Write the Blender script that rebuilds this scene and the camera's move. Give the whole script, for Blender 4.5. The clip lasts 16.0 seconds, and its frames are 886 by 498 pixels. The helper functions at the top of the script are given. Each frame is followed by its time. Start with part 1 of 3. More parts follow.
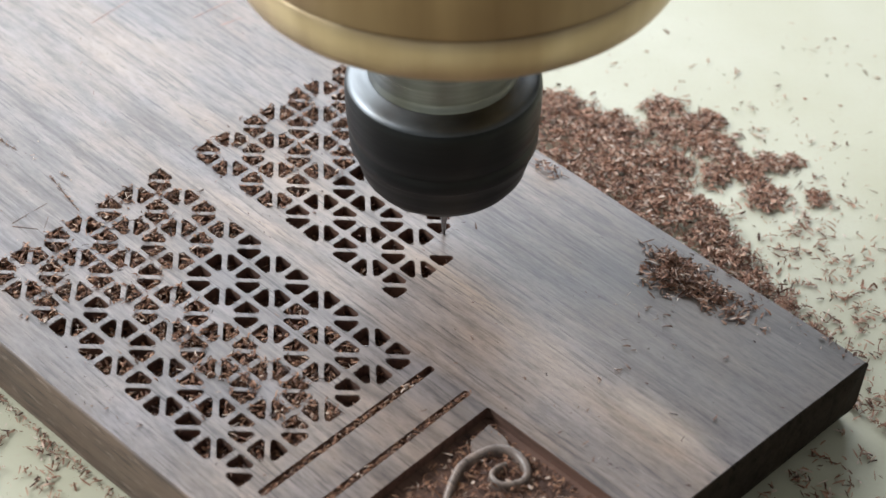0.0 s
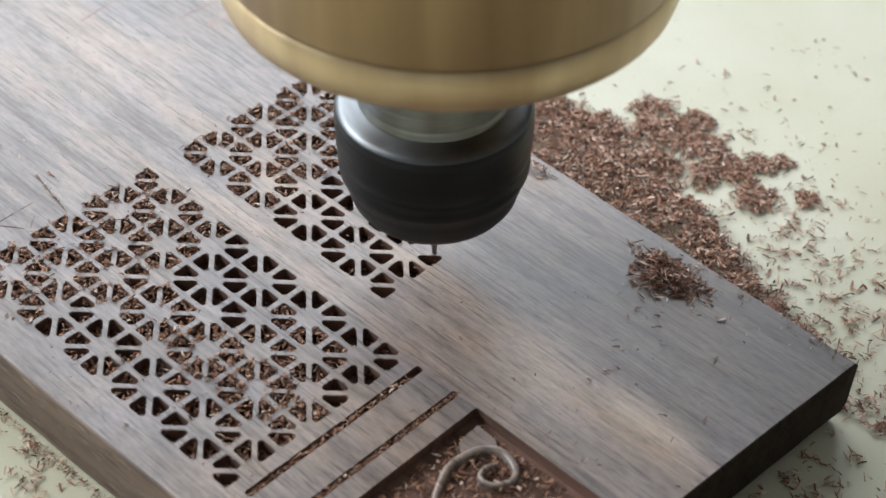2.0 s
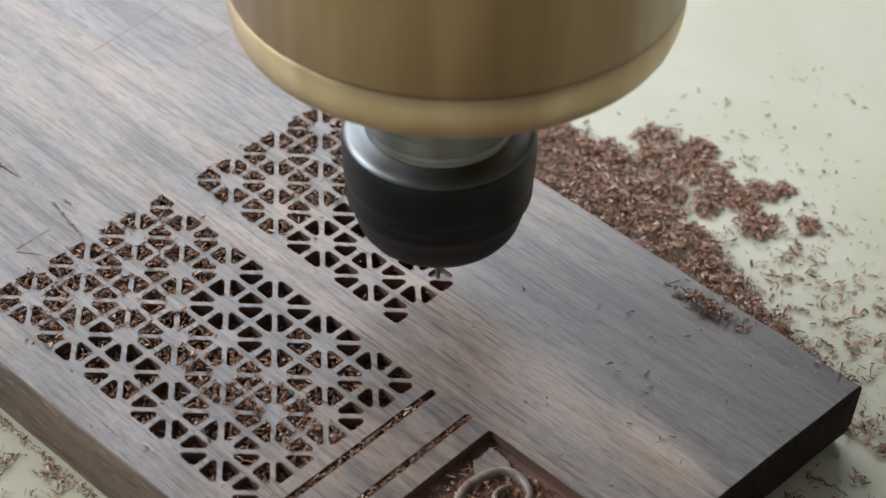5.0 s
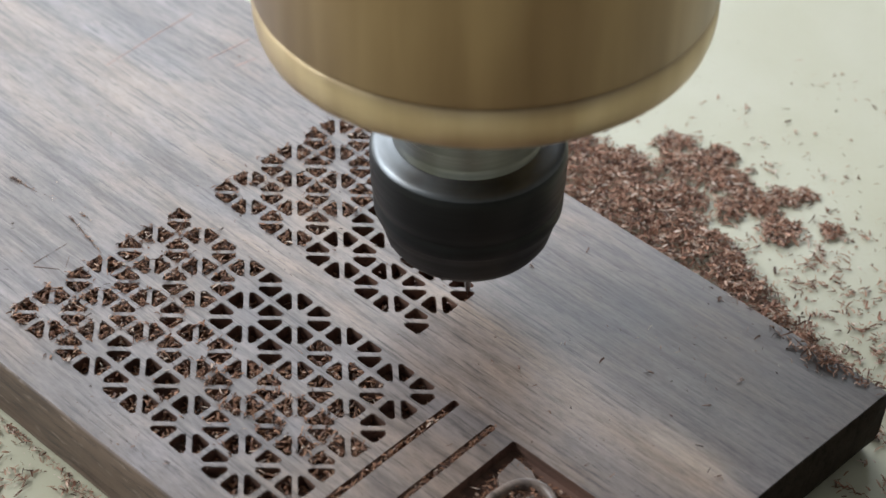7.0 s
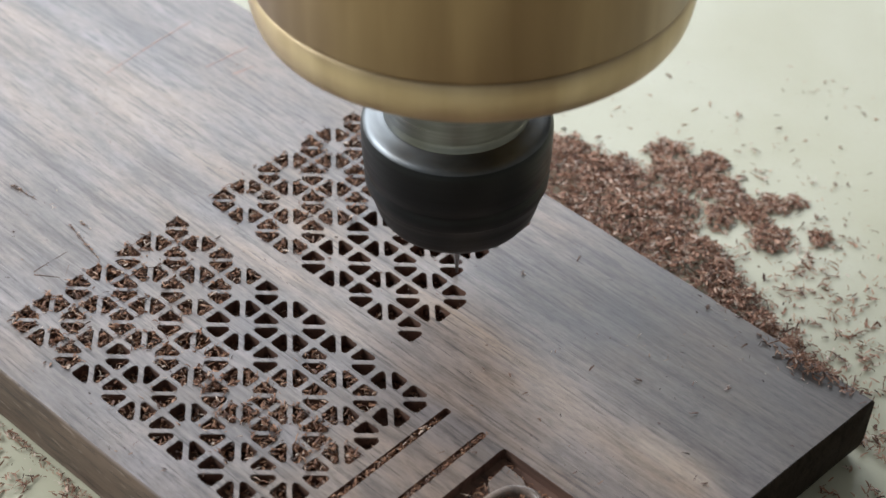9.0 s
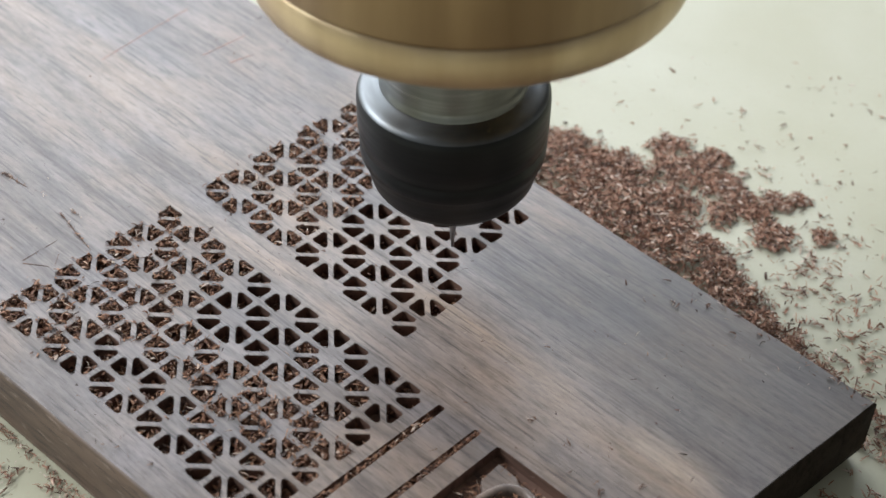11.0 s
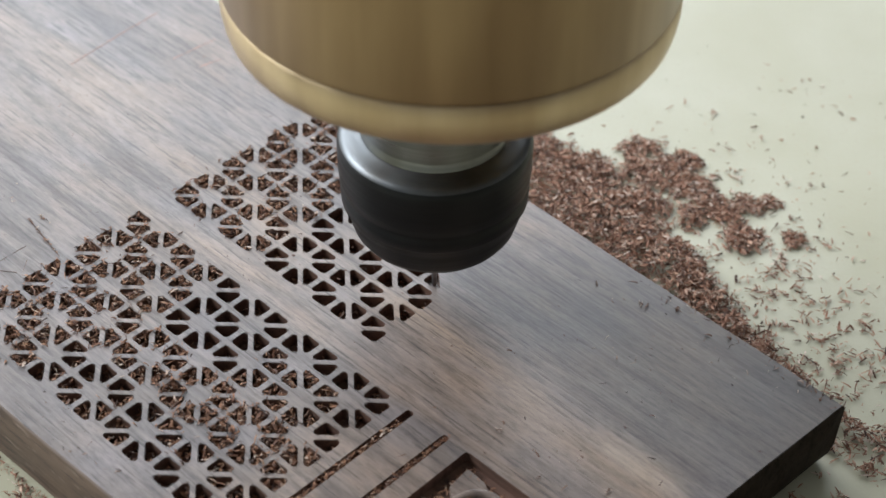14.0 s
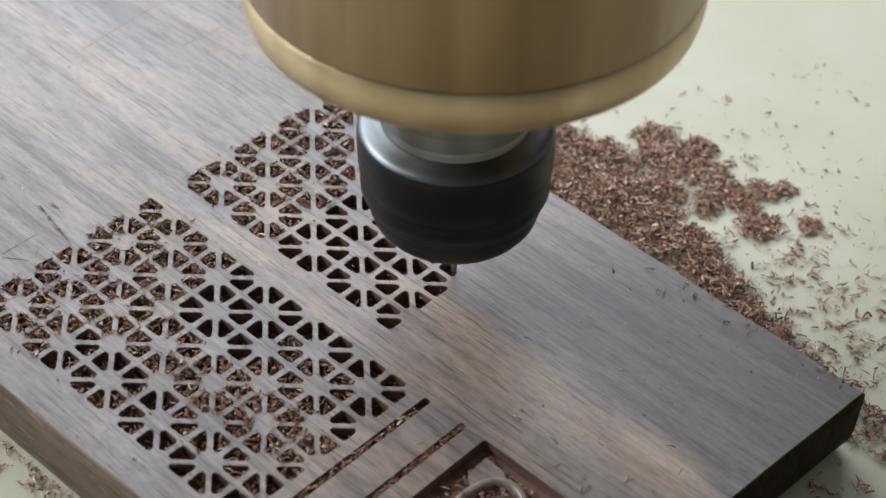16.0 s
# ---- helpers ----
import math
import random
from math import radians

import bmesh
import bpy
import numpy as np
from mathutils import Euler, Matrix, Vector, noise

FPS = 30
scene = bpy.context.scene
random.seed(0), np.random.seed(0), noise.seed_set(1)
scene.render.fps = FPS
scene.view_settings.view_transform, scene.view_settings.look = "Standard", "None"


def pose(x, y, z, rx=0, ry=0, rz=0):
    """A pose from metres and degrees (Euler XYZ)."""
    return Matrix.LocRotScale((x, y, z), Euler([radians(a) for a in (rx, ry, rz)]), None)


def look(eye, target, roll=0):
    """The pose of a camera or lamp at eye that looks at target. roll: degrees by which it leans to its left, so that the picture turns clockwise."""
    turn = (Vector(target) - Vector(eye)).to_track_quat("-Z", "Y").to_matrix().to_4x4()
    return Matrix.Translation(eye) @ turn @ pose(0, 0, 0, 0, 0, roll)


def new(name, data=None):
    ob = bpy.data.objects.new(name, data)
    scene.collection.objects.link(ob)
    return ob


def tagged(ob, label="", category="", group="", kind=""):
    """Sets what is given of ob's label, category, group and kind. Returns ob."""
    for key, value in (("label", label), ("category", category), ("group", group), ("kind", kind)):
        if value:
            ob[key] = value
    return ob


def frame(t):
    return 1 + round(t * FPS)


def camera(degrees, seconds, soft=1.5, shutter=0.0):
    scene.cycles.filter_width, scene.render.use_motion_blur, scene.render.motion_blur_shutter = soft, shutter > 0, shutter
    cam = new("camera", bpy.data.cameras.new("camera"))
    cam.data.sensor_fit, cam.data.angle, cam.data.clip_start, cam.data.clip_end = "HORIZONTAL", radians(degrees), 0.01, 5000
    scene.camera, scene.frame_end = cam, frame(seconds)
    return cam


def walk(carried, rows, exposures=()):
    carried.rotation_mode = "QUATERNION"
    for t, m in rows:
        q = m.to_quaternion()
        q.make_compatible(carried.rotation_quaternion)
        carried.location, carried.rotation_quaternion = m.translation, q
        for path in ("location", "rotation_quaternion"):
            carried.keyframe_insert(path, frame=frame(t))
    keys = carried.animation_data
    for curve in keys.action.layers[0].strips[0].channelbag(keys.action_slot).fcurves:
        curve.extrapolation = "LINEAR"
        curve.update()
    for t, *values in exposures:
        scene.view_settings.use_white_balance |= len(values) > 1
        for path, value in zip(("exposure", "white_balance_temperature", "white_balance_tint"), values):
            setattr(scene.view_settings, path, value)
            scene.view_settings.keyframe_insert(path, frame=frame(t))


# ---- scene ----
S2 = math.sqrt(0.5)
CELL, STRETCH, TOP = 0.010, 1.066, 0.018
rnd = random.Random(7)

# ---- camera ----
cam = camera(29.162, 16.0, soft=1.5)
cam.data.dof.use_dof, cam.data.dof.focus_distance, cam.data.dof.aperture_fstop = True, 0.365, 18.0
PATH = [
    (0, look((0.00021, -0.23788, 0.26935), (0.01624, 0.05454, -0.00311), 2.845)),
    (0.5, look((-0.00118, -0.23852, 0.26838), (0.01431, 0.05401, -0.00400), 2.662)),
    (1, look((-0.00319, -0.23678, 0.26724), (0.01506, 0.05541, -0.00533), 3.109)),
    (1.5, look((-0.00321, -0.23613, 0.26514), (0.01488, 0.05731, -0.00610), 3.032)),
    (2, look((0.00009, -0.23735, 0.26735), (0.01903, 0.05583, -0.00410), 3.324)),
    (2.5, look((0.00188, -0.24063, 0.27326), (0.02188, 0.05738, 0.00719), 3.142)),
    (3, look((0.00257, -0.24228, 0.27471), (0.02363, 0.05700, 0.01016), 3.572)),
    (3.5, look((0.00050, -0.24375, 0.27304), (0.02267, 0.05646, 0.00963), 3.579)),
    (4, look((-0.00234, -0.24422, 0.27284), (0.02033, 0.05335, 0.00650), 3.695)),
    (6.5, look((-0.00782, -0.23867, 0.26868), (0.01275, 0.05836, 0.00156), 3.310)),
    (7, look((-0.00757, -0.24047, 0.26797), (0.01195, 0.05947, 0.00404), 2.631)),
    (7.5, look((-0.00410, -0.24142, 0.26887), (0.01962, 0.05545, 0.00184), 3.155)),
    (8, look((-0.00483, -0.24133, 0.27060), (0.01576, 0.05827, 0.00637), 2.613)),
    (8.5, look((-0.00630, -0.24066, 0.27095), (0.01541, 0.05910, 0.00699), 2.846)),
    (9, look((-0.00548, -0.24198, 0.27605), (0.01309, 0.05579, 0.00962), 2.587)),
    (11.5, look((-0.00316, -0.23618, 0.27023), (0.01507, 0.06042, 0.00247), 3.402)),
    (12, look((-0.00405, -0.23525, 0.26965), (0.01655, 0.05868, -0.00086), 3.788)),
    (12.5, look((-0.00484, -0.23427, 0.27105), (0.01868, 0.06096, 0.00219), 4.044)),
    (13, look((-0.00251, -0.23418, 0.26875), (0.01801, 0.05959, -0.00195), 3.384)),
    (13.5, look((-0.00294, -0.23510, 0.27121), (0.01689, 0.06139, 0.00344), 3.429)),
    (14, look((-0.00021, -0.23622, 0.27271), (0.02108, 0.06028, 0.00507), 3.495)),
    (14.5, look((-0.00246, -0.23736, 0.26948), (0.02095, 0.05637, -0.00104), 3.628)),
    (15, look((-0.00462, -0.23581, 0.26907), (0.01899, 0.06011, 0.00097), 3.544)),
    (15.5, look((-0.00516, -0.23399, 0.27025), (0.01619, 0.06087, 0.00081), 3.431)),
    (16, look((-0.00409, -0.23425, 0.26955), (0.01803, 0.06084, 0.00042), 3.487)),
]
walk(cam, PATH, exposures=[(0, 0.07), (1.5, 0.0), (2.5, 0.0), (3, -0.06), (3.5, -0.22), (4, -0.26), (6.5, -0.28), (8, -0.24), (9, -0.20), (11.5, -0.16), (13, -0.17), (16, -0.23)])

# ---- light: an overcast window behind the machine, a pale workshop round it ----
world = bpy.data.worlds.new("sky")
scene.world = world
world.use_nodes = True
wn = world.node_tree.nodes
sky = wn.new("ShaderNodeTexSky")
sky.sky_type, sky.sun_disc, sky.sun_elevation, sky.sun_rotation = "NISHITA", False, radians(40), radians(-30)
world.node_tree.links.new(sky.outputs[0], wn["Background"].inputs[0])
wn["Background"].inputs[1].default_value = 0.10


def area(name, m, sx, sy, watts, colour):
    d = bpy.data.lights.new(name, "AREA")
    d.shape, d.size, d.size_y, d.energy, d.color = "RECTANGLE", sx, sy, watts, colour
    ob = new(name, d)
    ob.matrix_world = m
    return ob


area("window_daylight", look((-0.58, 1.88, 1.11), (-0.36, 0.0, 0.42)), 2.86, 1.48, 78, (0.87, 0.935, 1.0))
area("side_window_daylight", look((-2.14, 0.60, 1.6), (0.0, 0.1, 0.1)), 1.6, 1.4, 112, (0.90, 0.95, 1.0))

# ---- materials ----


def material(name, rough=0.5, metal=0.0):
    m = bpy.data.materials.new(name)
    m.use_nodes = True
    nt = m.node_tree
    b = nt.nodes["Principled BSDF"]
    b.inputs["Roughness"].default_value, b.inputs["Metallic"].default_value = rough, metal
    return m, nt, b


def node(nt, kind, links=(), **values):
    n = nt.nodes.new(kind)
    for k, v in values.items():
        n.inputs[k.replace("_", " ")].default_value = v
    for socket, src in links:
        nt.links.new(src, n.inputs[socket])
    return n


def coords(nt, scale, kind="Object", turn=(0, 0, 0)):
    c = nt.nodes.new("ShaderNodeTexCoord")
    mp = nt.nodes.new("ShaderNodeMapping")
    mp.inputs["Scale"].default_value, mp.inputs["Rotation"].default_value = scale, turn
    nt.links.new(c.outputs[kind], mp.inputs[0])
    return mp.outputs[0]


def ramp(nt, src, stops):
    r = nt.nodes.new("ShaderNodeValToRGB")
    while len(r.color_ramp.elements) < len(stops):
        r.color_ramp.elements.new(0.5)
    for e, (at, c) in zip(r.color_ramp.elements, stops):
        e.position, e.color = at, (*c, 1) if len(c) == 3 else c
    nt.links.new(src, r.inputs[0])
    return r.outputs[0]


def grey(v):
    return (v, v, v)


def mix(nt, fac, a, b, how="MIX"):
    n = nt.nodes.new("ShaderNodeMix")
    n.data_type, n.blend_type = "RGBA", how
    for i, s in ((0, fac), (6, a), (7, b)):
        if isinstance(s, (int, float)):
            n.inputs[i].default_value = s
        elif isinstance(s, tuple):
            n.inputs[i].default_value = (*s, 1)
        else:
            nt.links.new(s, n.inputs[i])
    return n.outputs[2]


def bump(nt, b, src, strength, distance):
    n = node(nt, "ShaderNodeBump", [("Height", src)], Strength=strength, Distance=distance)
    nt.links.new(n.outputs[0], b.inputs["Normal"])


def wood_material(name, light, dark, pale, rough, figure=False):
    m, nt, b = material(name, rough)
    fine = node(nt, "ShaderNodeTexNoise", [("Vector", coords(nt, (34, 400, 300)))], Scale=1.0, Detail=7.0, Roughness=0.66)
    broad = node(nt, "ShaderNodeTexNoise", [("Vector", coords(nt, (9, 70, 40)))], Scale=1.0, Detail=6.0, Roughness=0.65, Distortion=1.3)
    pores = node(nt, "ShaderNodeTexNoise", [("Vector", coords(nt, (80, 1350, 900)))], Scale=1.0, Detail=3.0, Roughness=0.6)
    stain = node(nt, "ShaderNodeTexNoise", [("Vector", coords(nt, (28, 60, 40)))], Scale=1.0, Detail=7.0, Roughness=0.62)
    warm = node(nt, "ShaderNodeTexNoise", [("Vector", coords(nt, (11, 40, 20)))], Scale=1.0, Detail=4.0, Distortion=0.8)
    c = ramp(nt, fine.outputs[0], [(0.32, dark), (0.50, light), (0.76, tuple(1.2 * v for v in light))])
    c = mix(nt, ramp(nt, broad.outputs[0], [(0.52, grey(0)), (0.68, grey(0.75))]), c, pale)
    c = mix(nt, ramp(nt, broad.outputs[0], [(0.30, grey(0.65)), (0.44, grey(0))]), c, dark)
    c = mix(nt, ramp(nt, pores.outputs[0], [(0.33, grey(0.75)), (0.45, grey(0))]), c, tuple(0.55 * v for v in dark))
    c = mix(nt, ramp(nt, warm.outputs[0], [(0.54, grey(0)), (0.74, grey(0.35))]), c, (pale[0] * 1.15, pale[1] * 1.06, pale[2] * 0.86))
    c = mix(nt, 0.5, c, ramp(nt, stain.outputs[0], [(0.32, grey(0.6)), (0.66, grey(1.05))]), "MULTIPLY")
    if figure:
        # bands along the grain; the darkest stands in for the spindle's soft shade
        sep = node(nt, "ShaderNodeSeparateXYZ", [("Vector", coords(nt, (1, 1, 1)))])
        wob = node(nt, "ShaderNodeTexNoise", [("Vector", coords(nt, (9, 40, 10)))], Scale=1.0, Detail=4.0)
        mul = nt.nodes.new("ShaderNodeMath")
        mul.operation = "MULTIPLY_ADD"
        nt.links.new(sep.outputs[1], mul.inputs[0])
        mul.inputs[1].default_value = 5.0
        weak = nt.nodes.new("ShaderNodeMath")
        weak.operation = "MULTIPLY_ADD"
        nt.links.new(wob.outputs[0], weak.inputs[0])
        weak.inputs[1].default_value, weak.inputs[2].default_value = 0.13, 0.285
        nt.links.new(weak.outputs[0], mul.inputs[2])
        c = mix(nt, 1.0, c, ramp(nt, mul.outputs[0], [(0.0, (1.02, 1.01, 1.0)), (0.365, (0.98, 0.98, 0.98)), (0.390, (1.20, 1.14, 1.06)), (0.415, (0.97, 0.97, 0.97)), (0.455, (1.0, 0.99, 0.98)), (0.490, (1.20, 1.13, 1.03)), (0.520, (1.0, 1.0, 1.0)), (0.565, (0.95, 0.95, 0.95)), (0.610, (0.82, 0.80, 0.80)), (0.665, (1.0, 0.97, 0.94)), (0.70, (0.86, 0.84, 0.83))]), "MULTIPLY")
        # browner and darker towards the end: the spindle's soft shade put in the colour
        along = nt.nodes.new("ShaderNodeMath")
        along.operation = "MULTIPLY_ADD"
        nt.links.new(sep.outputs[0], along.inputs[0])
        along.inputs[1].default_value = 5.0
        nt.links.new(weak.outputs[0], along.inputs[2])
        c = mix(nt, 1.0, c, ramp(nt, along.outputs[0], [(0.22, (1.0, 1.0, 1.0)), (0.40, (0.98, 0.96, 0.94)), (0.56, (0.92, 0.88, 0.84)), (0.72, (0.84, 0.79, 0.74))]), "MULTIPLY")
        # pale sapwood streaks and a darker heart
        streak = node(nt, "ShaderNodeTexNoise", [("Vector", coords(nt, (6.5, 190, 10)))], Scale=1.0, Detail=6.0, Roughness=0.7, Distortion=0.4)
        c = mix(nt, ramp(nt, streak.outputs[0], [(0.57, grey(0)), (0.72, grey(0.4))]), c, (0.280, 0.225, 0.190))
        heart = node(nt, "ShaderNodeTexNoise", [("Vector", coords(nt, (14, 46, 10)))], Scale=1.0, Detail=5.0, Roughness=0.55)
        c = mix(nt, ramp(nt, heart.outputs[0], [(0.30, grey(0.45)), (0.45, grey(0))]), c, (0.085, 0.075, 0.072))
        # dark oval near the end's right corner, painting in the spindle body's shadow
        body_shade = nt.nodes.new("ShaderNodeTexGradient")
        body_shade.gradient_type = "SPHERICAL"
        place = coords(nt, (17, 34, 0))
        place.node.inputs["Location"].default_value = (-0.85, -1.90, 0)
        nt.links.new(place, body_shade.inputs[0])
        wide = node(nt, "ShaderNodeTexNoise", [("Vector", coords(nt, (12, 130, 10)))], Scale=1.0, Detail=6.0, Roughness=0.65)
        edge = mix(nt, 1.0, ramp(nt, body_shade.outputs[0], [(0.0, grey(0)), (0.5, grey(1))]), ramp(nt, wide.outputs[0], [(0.30, grey(1)), (0.70, grey(0.4))]), "MULTIPLY")
        c = mix(nt, edge, c, (0.098, 0.083, 0.074))
        # a pale flare where the sapwood comes to the face near the end
        flare = nt.nodes.new("ShaderNodeTexGradient")
        flare.gradient_type = "SPHERICAL"
        spot = coords(nt, (62, 250, 0))
        spot.node.inputs["Location"].default_value = (-3.41, -7.25, 0)
        bent = mix(nt, 0.35, spot, wide.outputs[1], "ADD")
        nt.links.new(bent, flare.inputs[0])
        pale_edge = mix(nt, 1.0, ramp(nt, flare.outputs[0], [(0.0, grey(0)), (0.6, grey(0.8))]), ramp(nt, wide.outputs[0], [(0.35, grey(0.5)), (0.6, grey(1))]), "MULTIPLY")
        c = mix(nt, pale_edge, c, (0.33, 0.262, 0.205))
        grit = node(nt, "ShaderNodeTexNoise", [("Vector", coords(nt, (260, 900, 300)))], Scale=1.0, Detail=5.0, Roughness=0.7)
        c = mix(nt, 1.0, c, ramp(nt, grit.outputs[0], [(0.34, grey(0.74)), (0.50, grey(1.0)), (0.68, grey(1.16))]), "MULTIPLY")
        drawn = node(nt, "ShaderNodeTexNoise", [("Vector", coords(nt, (16, 260, 10)))], Scale=1.0, Detail=5.0, Roughness=0.6, Distortion=0.7)
        c = mix(nt, 1.0, c, ramp(nt, drawn.outputs[0], [(0.36, (0.80, 0.78, 0.77)), (0.48, (1.0, 1.0, 1.0)), (0.66, (1.07, 1.05, 1.03))]), "MULTIPLY")
        cloud = node(nt, "ShaderNodeTexNoise", [("Vector", coords(nt, (40, 55, 10)))], Scale=1.0, Detail=3.0)
        c = mix(nt, 1.0, c, ramp(nt, cloud.outputs[0], [(0.32, (0.90, 0.94, 1.02)), (0.5, (1.0, 1.0, 1.0)), (0.68, (1.10, 1.03, 0.95))]), "MULTIPLY")
    nt.links.new(c, b.inputs["Base Color"])
    r = ramp(nt, fine.outputs[0], [(0.3, grey(rough + 0.06)), (0.7, grey(rough - 0.03))])
    nt.links.new(r, b.inputs["Roughness"])
    bump(nt, b, pores.outputs[0], 0.28, 0.0002)
    return m


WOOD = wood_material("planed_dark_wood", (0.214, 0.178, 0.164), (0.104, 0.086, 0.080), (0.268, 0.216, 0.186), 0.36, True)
WOOD.node_tree.nodes["Principled BSDF"].inputs["Specular IOR Level"].default_value = 0.56
CUT = wood_material("fresh_cut_wood", (0.140, 0.073, 0.050), (0.070, 0.037, 0.027), (0.180, 0.098, 0.067), 0.7)
SIDE = wood_material("sawn_wood_side", (0.135, 0.090, 0.064), (0.060, 0.041, 0.031), (0.205, 0.142, 0.106), 0.55)
side_nt = SIDE.node_tree
side_b = side_nt.nodes["Principled BSDF"]
scrape = node(side_nt, "ShaderNodeTexNoise", [("Vector", coords(side_nt, (150, 40, 600), turn=(0, radians(14), 0)))], Scale=1.0, Detail=3.0)
side_c = mix(side_nt, ramp(side_nt, scrape.outputs[0], [(0.60, grey(0)), (0.70, grey(0.55))]), side_b.inputs["Base Color"].links[0].from_socket, (0.30, 0.235, 0.19))
side_nt.links.new(side_c, side_b.inputs["Base Color"])
# sawn end, in a much darker tone than the long sides
END_FACE = wood_material("dark_end_face", (0.026, 0.018, 0.0125), (0.014, 0.010, 0.007), (0.036, 0.024, 0.016), 0.75)
END_FACE.node_tree.nodes["Principled BSDF"].inputs["Specular IOR Level"].default_value = 0.1


def chip_material(name, stops):
    m, nt, b = material(name, 0.72)
    g = nt.nodes.new("ShaderNodeNewGeometry")
    c = ramp(nt, g.outputs["Random Per Island"], list(stops))
    n = node(nt, "ShaderNodeTexNoise", [("Vector", coords(nt, (900, 900, 900)))], Scale=1.0)
    c = mix(nt, 0.5, c, ramp(nt, n.outputs[0], [(0.3, grey(0.5)), (0.7, grey(1))]), "MULTIPLY")
    nt.links.new(c, b.inputs["Base Color"])
    return m


CHIP = chip_material("wood_chips", [(0.0, (0.050, 0.022, 0.013)), (0.24, (0.19, 0.083, 0.047)), (0.55, (0.37, 0.185, 0.115)), (0.84, (0.51, 0.315, 0.218)), (0.96, (0.68, 0.55, 0.46))])
# same chips in darker stops, with the shade of the recesses in the colour
CHIP_FINE_SHADED = chip_material("fine_shaded_chips", [(0.0, (0.036, 0.016, 0.010)), (0.30, (0.14, 0.060, 0.033)), (0.60, (0.28, 0.128, 0.069)), (0.88, (0.40, 0.215, 0.125)), (0.97, (0.58, 0.45, 0.36))])
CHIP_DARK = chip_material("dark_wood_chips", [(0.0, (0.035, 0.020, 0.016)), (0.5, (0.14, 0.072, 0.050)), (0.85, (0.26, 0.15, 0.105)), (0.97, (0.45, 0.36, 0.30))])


def table_material():
    m, nt, b = material("cream_painted_board", 0.46)
    n1 = node(nt, "ShaderNodeTexNoise", [("Vector", coords(nt, (22, 22, 22)))], Scale=1.0, Detail=5.0)
    n2 = node(nt, "ShaderNodeTexNoise", [("Vector", coords(nt, (900, 900, 900)))], Scale=1.0, Detail=3.0)
    c = ramp(nt, n1.outputs[0], [(0.3, (0.405, 0.386, 0.272)), (0.7, (0.470, 0.456, 0.350))])
    c = mix(nt, ramp(nt, n2.outputs[0], [(0.56, grey(0)), (0.74, grey(0.5))]), c, (0.42, 0.36, 0.27))
    nt.links.new(c, b.inputs["Base Color"])
    bump(nt, b, n2.outputs[0], 0.12, 0.0003)
    return m


TABLE = table_material()


def brushed(name, a, c2, rough, lines=60, metal=1.0, grain=None):
    m, nt, b = material(name, rough, metal)
    n = node(nt, "ShaderNodeTexNoise", [("Vector", coords(nt, grain or (lines, lines, lines * 22)))], Scale=1.0, Detail=4.0)
    blot = node(nt, "ShaderNodeTexNoise", [("Vector", coords(nt, (62, 62, 9)))], Scale=1.0, Detail=4.0)
    c = ramp(nt, n.outputs[0], [(0.3, a), (0.7, c2)])
    c = mix(nt, ramp(nt, blot.outputs[0], [(0.42, grey(0)), (0.68, grey(0.7))]), c, (0.52 * a[0], 0.43 * a[1], 0.34 * a[2]))
    nt.links.new(c, b.inputs["Base Color"])
    nt.links.new(ramp(nt, n.outputs[0], [(0.3, grey(rough + 0.08)), (0.7, grey(rough - 0.04))]), b.inputs["Roughness"])
    return m


BRASS = brushed("brushed_brass", (0.65, 0.50, 0.30), (0.73, 0.58, 0.37), 0.44, grain=(130, 130, 5))
BRASS_DARK = brushed("aged_brass", (0.33, 0.222, 0.112), (0.43, 0.300, 0.160), 0.40, grain=(110, 110, 5))
for m in (BRASS, BRASS_DARK):
    m.node_tree.nodes["Principled BSDF"].inputs["Coat Weight"].default_value = 0.55
    m.node_tree.nodes["Principled BSDF"].inputs["Coat Roughness"].default_value = 0.33
STEEL = brushed("polished_steel", (0.21, 0.22, 0.215), (0.31, 0.322, 0.312), 0.31)
BLACK = brushed("blackened_steel", (0.007, 0.0075, 0.008), (0.012, 0.0130, 0.0145), 0.38, metal=0.0)
DARKSTEEL = brushed("dark_polished_steel", (0.12, 0.130, 0.136), (0.19, 0.20, 0.208), 0.40)
BLACK.node_tree.nodes["Principled BSDF"].inputs["Specular IOR Level"].default_value = 0.27
CARBIDE = brushed("ground_carbide", (0.36, 0.36, 0.37), (0.5, 0.5, 0.51), 0.45)


def plain(name, colour, rough):
    m, nt, b = material(name, rough)
    n = node(nt, "ShaderNodeTexNoise", [("Vector", coords(nt, (3, 3, 3)))], Scale=1.0, Detail=6.0)
    nt.links.new(ramp(nt, n.outputs[0], [(0.3, tuple(0.88 * v for v in colour)), (0.7, colour)]), b.inputs["Base Color"])
    return m


WALL, FLOOR, CEIL = plain("wall_paint", (0.24, 0.235, 0.225), 0.8), plain("concrete", (0.14, 0.135, 0.13), 0.8), plain("ceiling_paint", (0.55, 0.55, 0.54), 0.8)

# ---- mesh helpers ----


def put(name, bm, mats, parent=None, label="", smooth=False):
    me = bpy.data.meshes.new(name)
    bm.to_mesh(me)
    bm.free()
    for mt in (mats if isinstance(mats, (list, tuple)) else [mats]):
        me.materials.append(mt)
    if smooth:
        me.shade_smooth()
    ob = new(name, me)
    ob.parent = parent
    if label:
        ob["label"] = label
    return ob


